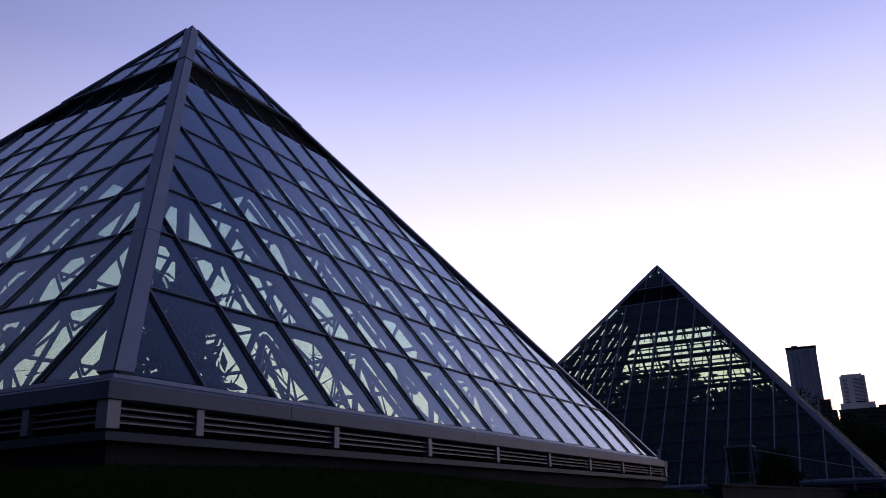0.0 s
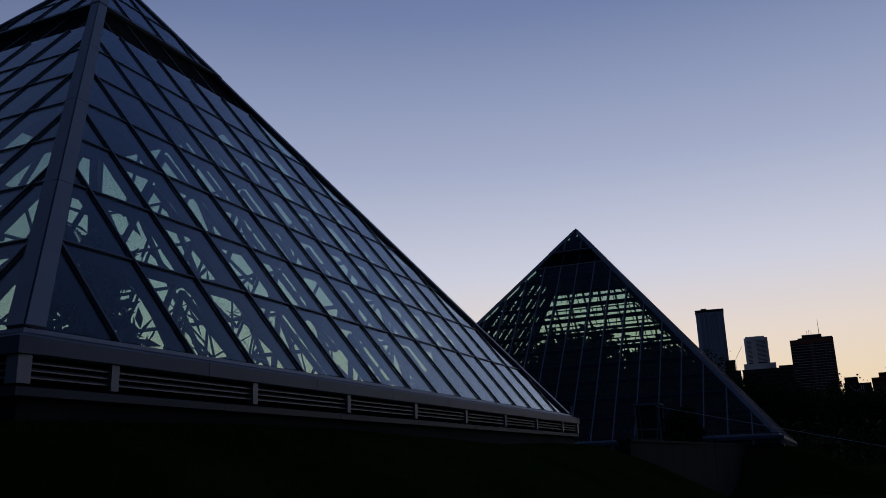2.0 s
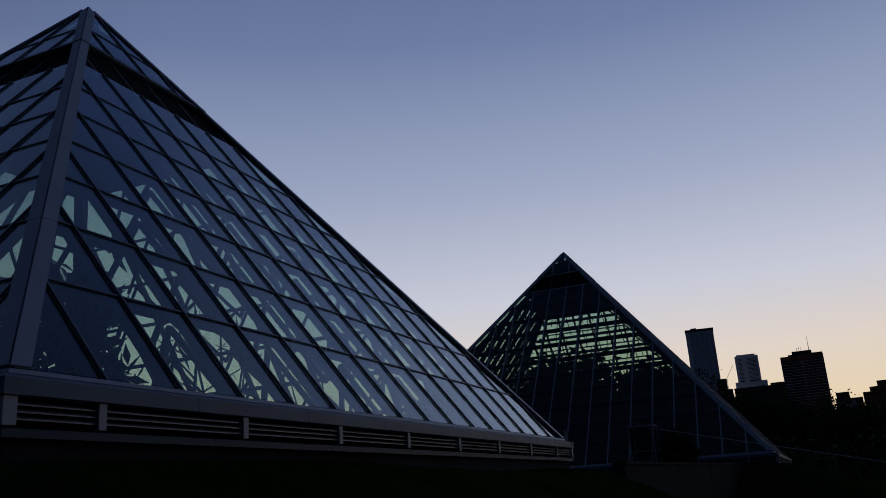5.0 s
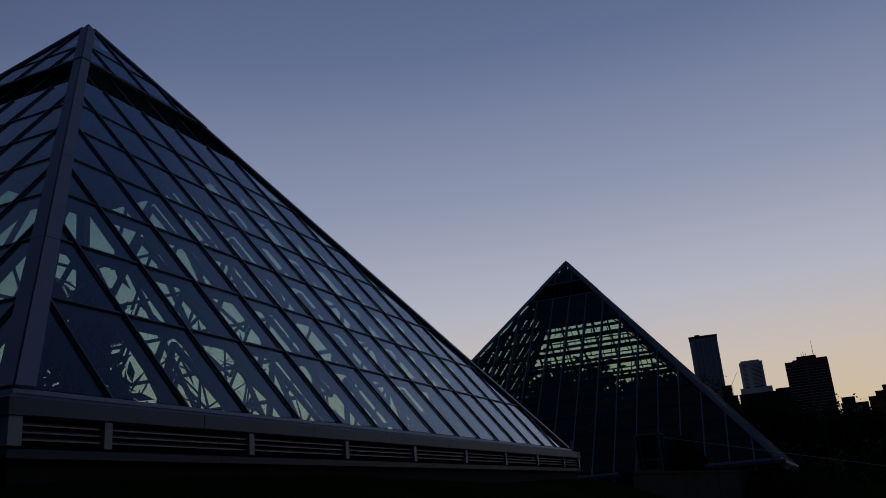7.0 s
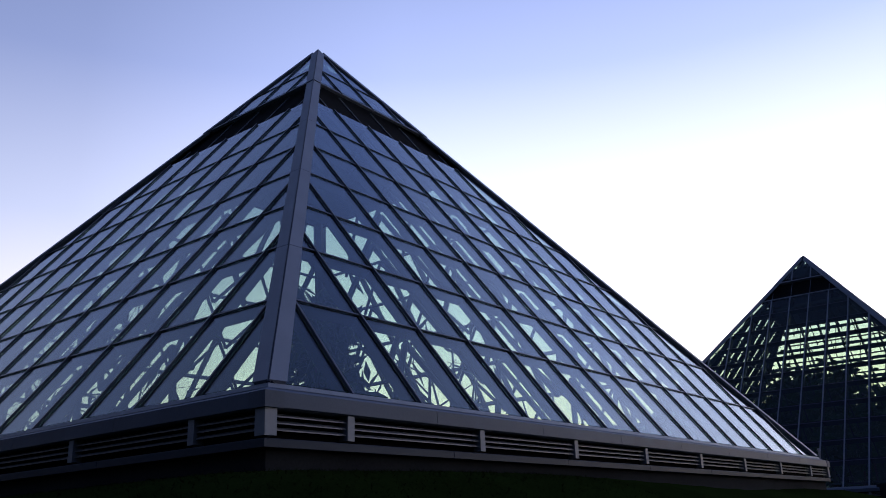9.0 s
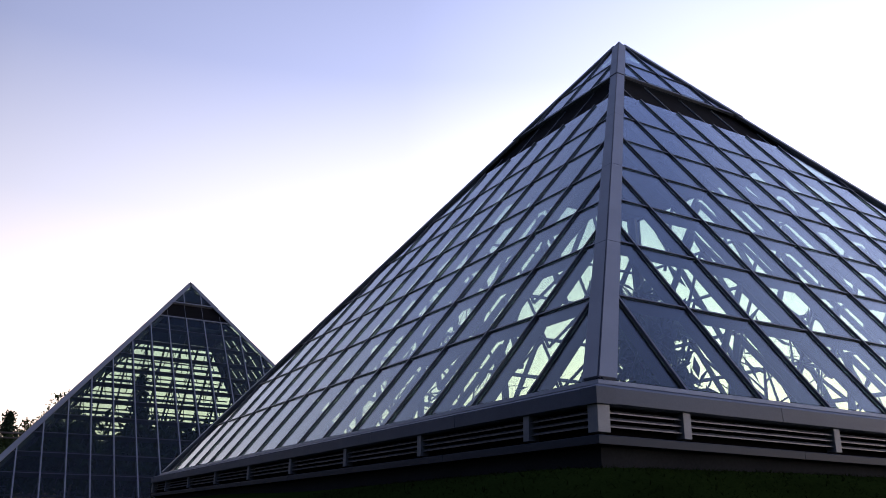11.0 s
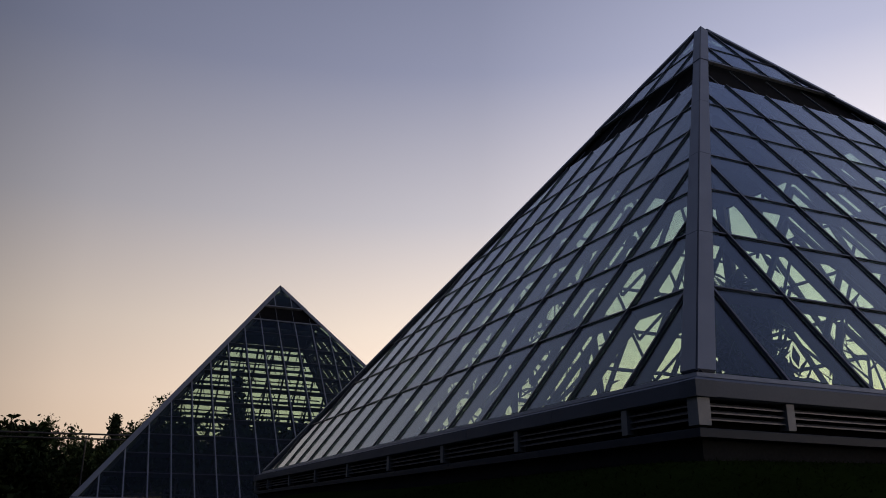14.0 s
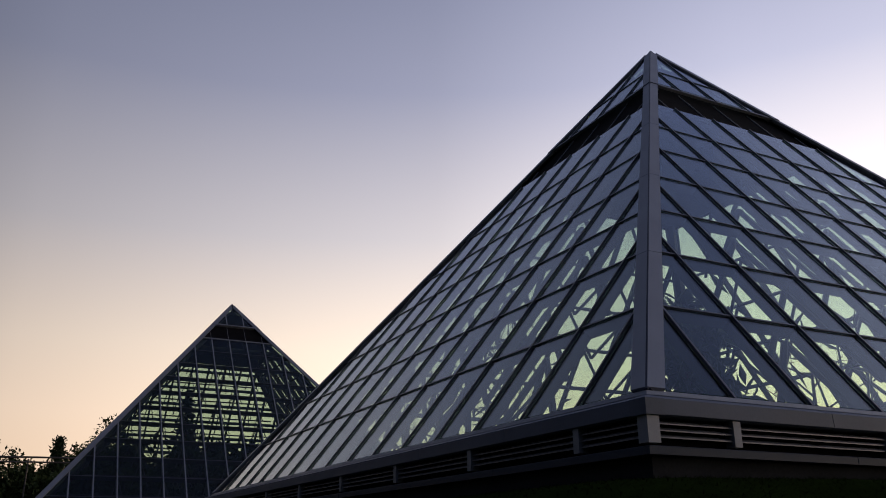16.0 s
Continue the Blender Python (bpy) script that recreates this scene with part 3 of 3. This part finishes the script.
def outside(yaw, distance, top, spread, leaves, seed, label, leaf=0.4):
    p = bearing(yaw, distance)
    z = ground_z(p.x, p.y)
    broadleaf("tree", (p.x, p.y, z), EYE.z + distance * math.tan(radians(top)) - z, spread, leaves, leaf, seed, label, "tree", "trees outside")


for i, (yaw, d, top, spread, n) in enumerate(((-4.2, 140, 6.15, 2.2, 2600), (-4.9, 150, 6.3, 2.0, 2000), (-5.5, 150, 7.9, 2.8, 2400), (-6.3, 150, 8.1, 3.0, 2400))):
    outside(yaw, d, top, spread, n, 400 + i, "thin-leaved tree dark against the evening sky", 0.24)
for i, (yaw, d, top, spread, n) in enumerate(((0.6, 120, 6.15, 2.4, 2000), (-0.3, 118, 5.85, 2.2, 1800), (-0.9, 116, 5.3, 1.6, 1200))):
    outside(yaw, d, top, spread, n, 420 + i, "sparse shrubby tree dark against the evening sky", 0.18)
for i in range(16):
    outside(1.6 + i * 1.3, 112 + 4 * (i % 3), 5.3 + 0.2 * math.sin(i * 2.1), 3.6, 3600, 440 + i, "dense dark tree at the edge of the lawn", 0.42)
for i in range(7):
    outside(-0.6 - i * 1.35, 108 + 3 * (i % 3), 4.3 + 0.2 * math.sin(i * 1.7), 3.2, 2200, 470 + i, "dense dark tree at the edge of the lawn", 0.30)
for i, (yaw, top) in enumerate(((-82.2, 6.9), (-83.2, 6.8), (-84.0, 5.9), (-85.1, 5.0), (-86.2, 4.7), (-87.4, 4.3), (-88.6, 4.1), (-90.0, 3.8), (-91.6, 3.5), (-93.0, 3.2), (-94.6, 3.1), (-96.4, 3.2), (-98.2, 3.3))):
    outside(yaw, 180 + 5 * (i % 4), top, 5.2, 5000, 500 + i, "dense dark tree below the city", 0.27)

# undergrowth below the tree lines
rng = np.random.default_rng(12)
k = 16000
yaw = np.radians(np.concatenate([rng.uniform(-2, 26, k // 3), rng.uniform(-130, -78, k - k // 3)]))
d = np.concatenate([rng.uniform(104, 124, k // 3), rng.uniform(150, 215, k - k // 3)])
x, y = EYE.x - d * np.sin(yaw), EYE.y + d * np.cos(yaw)
z = np.array([ground_z(a, b) for a, b in zip(x, y)]) + rng.uniform(0, 1, k) ** 1.3 * d * 0.05
tagged(leaf_mesh("undergrowth", np.stack([x, y, z], 1), rng.uniform(0.35, 0.8, k), rng, LEAF, None, "dark shrubs filling the foot of the trees", "stuff", 0.6), "", "shrubs")

# woods on the valley side; unseen ones behind are added to block horizon light
rng = np.random.default_rng(9)
spots, sizes = [], []
for i in range(760):
    yaw, d = rng.uniform(-180, 180), rng.uniform(300, 690)
    p = bearing(yaw, d)
    z, h, w = ground_z(p.x, p.y), rng.uniform(9, 15), rng.uniform(3, 5)
    q = rng.normal(size=(70, 3)) * (w * 0.5, w * 0.5, h * 0.25)
    q[:, 2] += h * 0.55
    spots.append(q + (p.x, p.y, z))
    sizes.append(rng.uniform(0.8, 1.5, 70))
tagged(leaf_mesh("far_woods", np.concatenate(spots), np.concatenate(sizes), rng, LEAF, None, "dark woods on the valley sides, those behind unseen and added to dim the horizon", "stuff", 0.6), "", "trees")

# ---- city skyline ----
CITY_BLUE = material("blue_grey_tower", (0.62, 0.67, 0.80), 0.4, 0.0, 0.05, 0.15, 0.0, 0.3)
CITY_PALE = material("pale_tower", (0.74, 0.74, 0.76), 0.6, 0.0, 0.05, 0.15, 0.0, 0.3)
CITY_BRICK = material("brown_brick_tower", (0.32, 0.12, 0.08), 0.8, 0.0, 0.05, 0.2, 0.0, 0.3)
CITY_DARK = material("dark_tower", (0.06, 0.055, 0.055), 0.7, 0.0, 0.05, 0.2, 0.0, 0.3)
CITY_GLASS = material("dark_window", (0.02, 0.022, 0.03), 0.15, 0.0, 0.1, 0.3, 0.0, 1.0)


# tower glass lightened in its colour to stand for distance haze
CITY_HAZED = material("hazed_curtain_wall", (0.40, 0.44, 0.53), 0.3, 0.0, 0.1, 0.2, 0.0, 1.0)


class Block:
    """A building seen from afar: x across its front, y behind it, z up from its foot."""

    def __init__(self, name, yaw0, yaw1, distance, label, turn=0.0):
        self.d, self.yaw = distance, (yaw0 + yaw1) / 2 - 0.09
        p = bearing(self.yaw, distance)
        self.w = 2 * distance * math.tan(radians(abs(yaw1 - yaw0) / 2))
        self.z0 = ground_z(p.x, p.y) - 1.0
        self.root = thing(name, pose(p.x, p.y, self.z0, 0, 0, self.yaw + turn), label, "building", "city skyline")

    def h(self, elevation):
        return EYE.z + self.d * math.tan(radians(elevation * 0.996)) - self.z0

    def add(self, name, x0, x1, y0, y1, z0, z1, mat, parent=None):
        bm = bmesh.new()
        box(bm, x0 * self.w / 2, x1 * self.w / 2, y0, y1, z0, z1)
        return part(name, bm, mat, parent or self.root)


b = Block("office_tower", -83.5, -85.26, 1100, "tall blue-grey office tower with haze-lightened glazed stripes")
top = b.h(9.45)
wall = b.add("wall", -1, 1, 0, 30, 0, top - 3, CITY_BLUE)
b.add("parapet", -1.03, 1.03, -0.6, 30.6, top - 3, top, CITY_DARK)
b.add("plant_room", -0.6, -0.2, 6, 16, top, top + 2.5, CITY_DARK)
for x0, x1 in ((-0.70, -0.45), (-0.38, -0.14), (-0.07, 0.56), (0.62, 0.68), (0.74, 0.94)):
    b.add("window_strip", x0, x1, -0.35, 0.1, 6, top - 5, CITY_HAZED)
for x in (0.06, 0.30):
    b.add("pier", x, x + 0.04, -0.6, -0.36, 6, top - 5, CITY_BLUE)
b = Block("office_tower", -86.3, -87.72, 1200, "pale concrete tower with louvred balcony strips")
top = b.h(7.5)
b.add("wall", -1, 1, 0, 26, 0, top - 2, CITY_PALE)
b.add("crown", -0.85, 0.75, 1, 25, top - 2, top, CITY_PALE)
b.add("podium", -1.25, 1.45, -6, 28, 0, b.h(5.75), CITY_PALE)
for x0, x1 in ((-0.78, -0.42), (0.0, 0.82)):
    b.add("window_strip", x0, x1, -0.3, 0.1, 20, top - 5, CITY_GLASS)
for i in range(18):
    z = b.h(5.85) + i * (top - 4 - b.h(5.85)) / 18
    for x0, x1 in ((-0.8, -0.4), (-0.02, 0.84)):
        b.add("balcony", x0, x1, -1.4, -0.35, z, z + 1.0, CITY_PALE)
b = Block("hotel_tower", -89.02, -91.53, 900, "dark brown brick slab tower with roof mast", 0)
top = b.h(7.05)
b.add("wall", -1, 1, 0, 22, 0, top, CITY_BRICK)
b.add("roof_storey", -0.42, 0.5, 4, 18, top, b.h(7.35), CITY_DARK)
b.add("roof_storey", -0.62, 0.98, 2, 20, top, top + 1.6, CITY_DARK)
for i in range(17):
    z = b.h(4.0) + i * (top - 3 - b.h(4.0)) / 17
    b.add("window_band", -0.97, -0.1, -0.25, 0.1, z, z + 1.5, CITY_GLASS)
    for k in range(5):
        b.add("window", 0.08 + k * 0.18, 0.2 + k * 0.18, -0.25, 0.1, z, z + 1.5, CITY_GLASS)
    b.add("sill_band", -0.97, 0.97, -0.5, 0, z - 0.5, z - 0.1, CITY_PALE)
bm = bmesh.new()
rod(bm, (b.w * 0.2, 10, b.h(7.35)), (b.w * 0.2, 10, b.h(8.3)), 0.35, 6, 0.12)
part("mast", bm, CITY_PALE, b.root, "thin pale roof mast")
for k in range(3):
    bm = bmesh.new()
    rod(bm, (b.w * (-0.08 + 0.05 * k), 8, b.h(7.35)), (b.w * (-0.08 + 0.05 * k), 8, b.h(7.35) + 4 + k % 2), 0.2, 5)
    part("aerial", bm, CITY_PALE, b.root)
for yaw0, yaw1, el, d, mat in ((-85.0, -85.62, 6.1, 950, CITY_DARK), (-85.5, -85.9, 5.42, 900, CITY_DARK), (-86.0, -88.3, 5.42, 880, CITY_DARK), (-88.2, -89.2, 5.55, 1000, CITY_DARK), (-92.9, -93.25, 4.15, 900, CITY_DARK)):
    b = Block("office_block", yaw0, yaw1, d, "low dark office block among the towers")
    b.add("wall", -1, 1, 0, 20, 0, b.h(el) - 1, mat)
    b.add("parapet", -1.02, 1.02, -0.4, 20.4, b.h(el) - 1, b.h(el), mat)
    for k in range(4):
        b.add("window_band", -0.9, 0.9, -0.25, 0.1, b.h(el) - 5 - 4 * k, b.h(el) - 3.4 - 4 * k, CITY_GLASS)
b = Block("apartment_block", -91.75, -92.95, 850, "apartment block with pale ribs and dark roof storey")
b.add("wall", -1, 1, 0, 20, 0, b.h(4.15), CITY_DARK)
b.add("roof_storey", -0.9, 0.35, 2, 18, b.h(4.15), b.h(4.55), CITY_DARK)
for k in range(9):
    b.add("rib", -0.9 + 0.2 * k, -0.82 + 0.2 * k, -0.8, 0, 10, b.h(4.0), CITY_PALE)
b = Block("terraced_block", -93.3, -99.5, 620, "stepped brown brick apartment building")
for k, (x0, el) in enumerate(((-1.0, 4.42), (-0.87, 4.72), (-0.73, 5.06), (-0.42, 5.25), (-0.2, 5.5))):
    step = b.add("wall", x0, 1 - 0.1 * k, k * 3.0, 30 - k, 0, b.h(el), CITY_BRICK)
    for j in range(6):
        b.add("window_band", x0 + 0.03, x0 + 0.11, k * 3.0 - 0.2, k * 3.0 + 0.1, b.h(el) - 2.6 - 3.0 * j, b.h(el) - 1.2 - 3.0 * j, CITY_GLASS, step)
    b.add("balcony", x0, 0.9 - 0.1 * k, k * 3.0 - 1.2, k * 3.0, b.h(el) - 0.9, b.h(el) - 0.2, CITY_BRICK, step)
# luffing crane between the towers
p = bearing(-85.7, 1000)
crane = thing("tower_crane", pose(p.x, p.y, ground_z(p.x, p.y) - 1, 0, 0, -85.6), "pale luffing crane between towers", "crane")
z = EYE.z + 1000 * math.tan(radians(6.03)) - ground_z(p.x, p.y) + 1
bm = bmesh.new()
for dx in (-0.7, 0.7):
    rod(bm, (dx, 0, 0), (dx, 0, z), 0.25, 4)
part("mast", bm, CITY_PALE, crane)
bm = bmesh.new()
for dy in (-0.5, 0.5):
    rod(bm, (0, dy, z), (9.0, dy, z + 15), 0.16, 4)
for i in range(9):
    rod(bm, (i, -0.5, z + i * 15 / 9), (i + 1, 0.5, z + (i + 1) * 15 / 9), 0.1, 4)
part("jib", bm, CITY_PALE, crane)

# ---- terrace between the pyramids, with its railing ----
RAIL = material("brushed_rail", (0.5, 0.5, 0.5), 0.35, 0.7, 4, 0.1, 0.0)
run, across = Vector((math.sin(radians(95)), math.cos(radians(95)), 0)), Vector((math.cos(radians(95)), -math.sin(radians(95)), 0))
start = Vector((20.9, -1.75, 0))
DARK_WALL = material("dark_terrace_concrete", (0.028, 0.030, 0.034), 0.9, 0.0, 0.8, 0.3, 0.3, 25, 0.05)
terrace = thing("terrace_wall", Matrix.Identity(4), "low dark concrete terrace wall with pale coping", "wall")
bm = bmesh.new()
a, c = start, start + run * 24
prism(bm, [a + Vector((0, 0, -3.4)), c + Vector((0, 0, -3.4)), c - across * 0.35 + Vector((0, 0, -3.4)), a - across * 0.35 + Vector((0, 0, -3.4))],
      [a + Vector((0, 0, -0.88)), c + Vector((0, 0, -0.88)), c - across * 0.35 + Vector((0, 0, -0.88)), a - across * 0.35 + Vector((0, 0, -0.88))])
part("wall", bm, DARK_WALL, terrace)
bm = bmesh.new()
o = across * 0.05
prism(bm, [a + o + Vector((0, 0, -0.88)), c + o + Vector((0, 0, -0.88)), c - across * 0.42 + Vector((0, 0, -0.88)), a - across * 0.42 + Vector((0, 0, -0.88))],
      [a + o + Vector((0, 0, -0.80)), c + o + Vector((0, 0, -0.80)), c - across * 0.42 + Vector((0, 0, -0.80)), a - across * 0.42 + Vector((0, 0, -0.80))])
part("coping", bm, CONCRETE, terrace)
rail = thing("railing", Matrix.Identity(4), "thin pale metal rail along a descending ramp", "railing")
top0, top1 = bearing(-80.6, 34), bearing(-97.5, 34)
top0.z, top1.z = EYE.z + 34 * math.tan(radians(3.45)), EYE.z - 34 * math.tan(radians(0.55))
bm = bmesh.new()
rod(bm, top0, top1, 0.013, 6)
part("handrail", bm, RAIL, rail)
for i in range(6):
    p = top0.lerp(top1, i / 5)
    bm = bmesh.new()
    rod(bm, (p.x, p.y, ground_z(p.x, p.y) - 0.1), p, 0.011, 5)
    part("baluster", bm, STEEL, rail)

# ---- glass booth, shrub and post before the far pyramid ----
booth = thing("glass_booth", pose(39.5, 0.95, -2.2), "small green-tinted glass booth on the terrace", "booth")
for x in (0.0, 1.2):
    for y in (-0.62, 0.62):
        bm = bmesh.new()
        box(bm, x - 0.035, x + 0.035, y - 0.035, y + 0.035, 0, 3.58)
        part("post", bm, POST, booth)
bm = bmesh.new()
box(bm, -0.07, 1.27, -0.69, 0.69, 3.58, 3.66)
part("roof", bm, POST, booth, "thin pale metal roof")
for x0, x1, y0, y1 in ((-0.006, 0.006, -0.58, 0.58), (1.194, 1.206, -0.58, 0.58), (0.04, 1.16, -0.626, -0.614), (0.04, 1.16, 0.614, 0.626)):
    bm = bmesh.new()
    box(bm, x0, x1, y0, y1, 0.05, 3.56)
    part("pane", bm, GLASS, booth).visible_shadow = False
for z in (1.2, 2.3):
    bm = bmesh.new()
    box(bm, -0.02, 0.02, -0.58, 0.58, z, z + 0.04)
    part("rail", bm, POST, booth)
broadleaf("shrub", (40.6, -0.75, -2.3), 3.3, 0.8, 2600, 0.16, 78, "dense dark clipped shrub beside the glass booth", "shrub", "", LEAF, 14)
bm = bmesh.new()
rod(bm, (0, 0, -0.3), (0, 0, 1.6), 0.03, 8, 0.028)
marker = thing("marker_post", pose(21.6, 0.22, -1.28), "thin pale metal post at the corner of the bank", "post")
part("pole", bm, POST, marker)
bm = bmesh.new()
rod(bm, (0, 0, 1.6), (0, 0, 1.63), 0.036, 8)
part("cap", bm, POST, marker)

# ---- raised pipe rails beyond the lawn ----
rails = thing("pipe_bridge", Matrix.Identity(4), "two long level pipes on posts before the evening sky", "pipes")
for el0, el1, r in ((5.02, 5.18, 0.10), (4.74, 4.90, 0.09)):
    bm = bmesh.new()
    p, q = bearing(4.0, 103), bearing(-12.0, 103)
    p.z, q.z = EYE.z + 103 * math.tan(radians(el0)), EYE.z + 103 * math.tan(radians(el1))
    rod(bm, p, q, r, 8)
    part("pipe", bm, CITY_DARK, rails)
for i in range(4):
    p = bearing(3.5 - 5 * i, 103.0)
    bm = bmesh.new()
    rod(bm, (p.x, p.y, ground_z(p.x, p.y) - 0.3), (p.x, p.y, EYE.z + 103 * math.tan(radians(5.02))), 0.09, 6)
    part("post", bm, CITY_DARK, rails)
# pale-brown building behind the glass
b = Block("brick_house", -3.9, -6.2, 96, "tan rendered building seen through the glass")
b.root["group"] = "buildings near the lawn"
TAN = material("tan_render", (0.30, 0.20, 0.13), 0.8, 0.0, 0.5, 0.2, 0.2, 8)
b.add("wall", -1, 1, 0, 6, 0, b.h(4.35), TAN)
b.add("roof", -1.06, 1.06, -0.3, 6.3, b.h(4.35), b.h(4.5), CITY_DARK)
for k in range(3):
    b.add("window", -0.8 + 0.6 * k, -0.45 + 0.6 * k, -0.08, 0.05, b.h(3.3), b.h(3.95), CITY_GLASS)

# ---- grass on the near bank ----
rng = np.random.default_rng(4)
k = 60000
ang, rad = rng.uniform(radians(-25), radians(115), k), rng.uniform(2.5, 13, k)
x, y = EYE.x + rad * np.cos(ang), EYE.y + rad * np.sin(ang)
keep = ~((x > -0.25) & (y > -0.25))
x, y = x[keep], y[keep]
z = np.array([ground_z(a, c) for a, c in zip(x, y)])
k = len(x)
hgt = rng.uniform(0.02, 0.045, k)
turn = rng.uniform(0, 6.283, k)
root_p = np.stack([x, y, z - 0.01], 1)
wide = np.stack([np.cos(turn), np.sin(turn), np.zeros(k)], 1) * 0.006
tip = root_p + np.stack([rng.normal(size=k) * 0.04, rng.normal(size=k) * 0.04, hgt], 1)
v = np.stack([root_p - wide, root_p + wide, tip], 1).reshape(-1, 3)
me = bpy.data.meshes.new("grass")
me.from_pydata(v.tolist(), [], np.arange(3 * k).reshape(k, 3).tolist())
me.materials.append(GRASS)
tagged(new("grass", me), "short dark grass on the bank", "grass", kind="stuff")
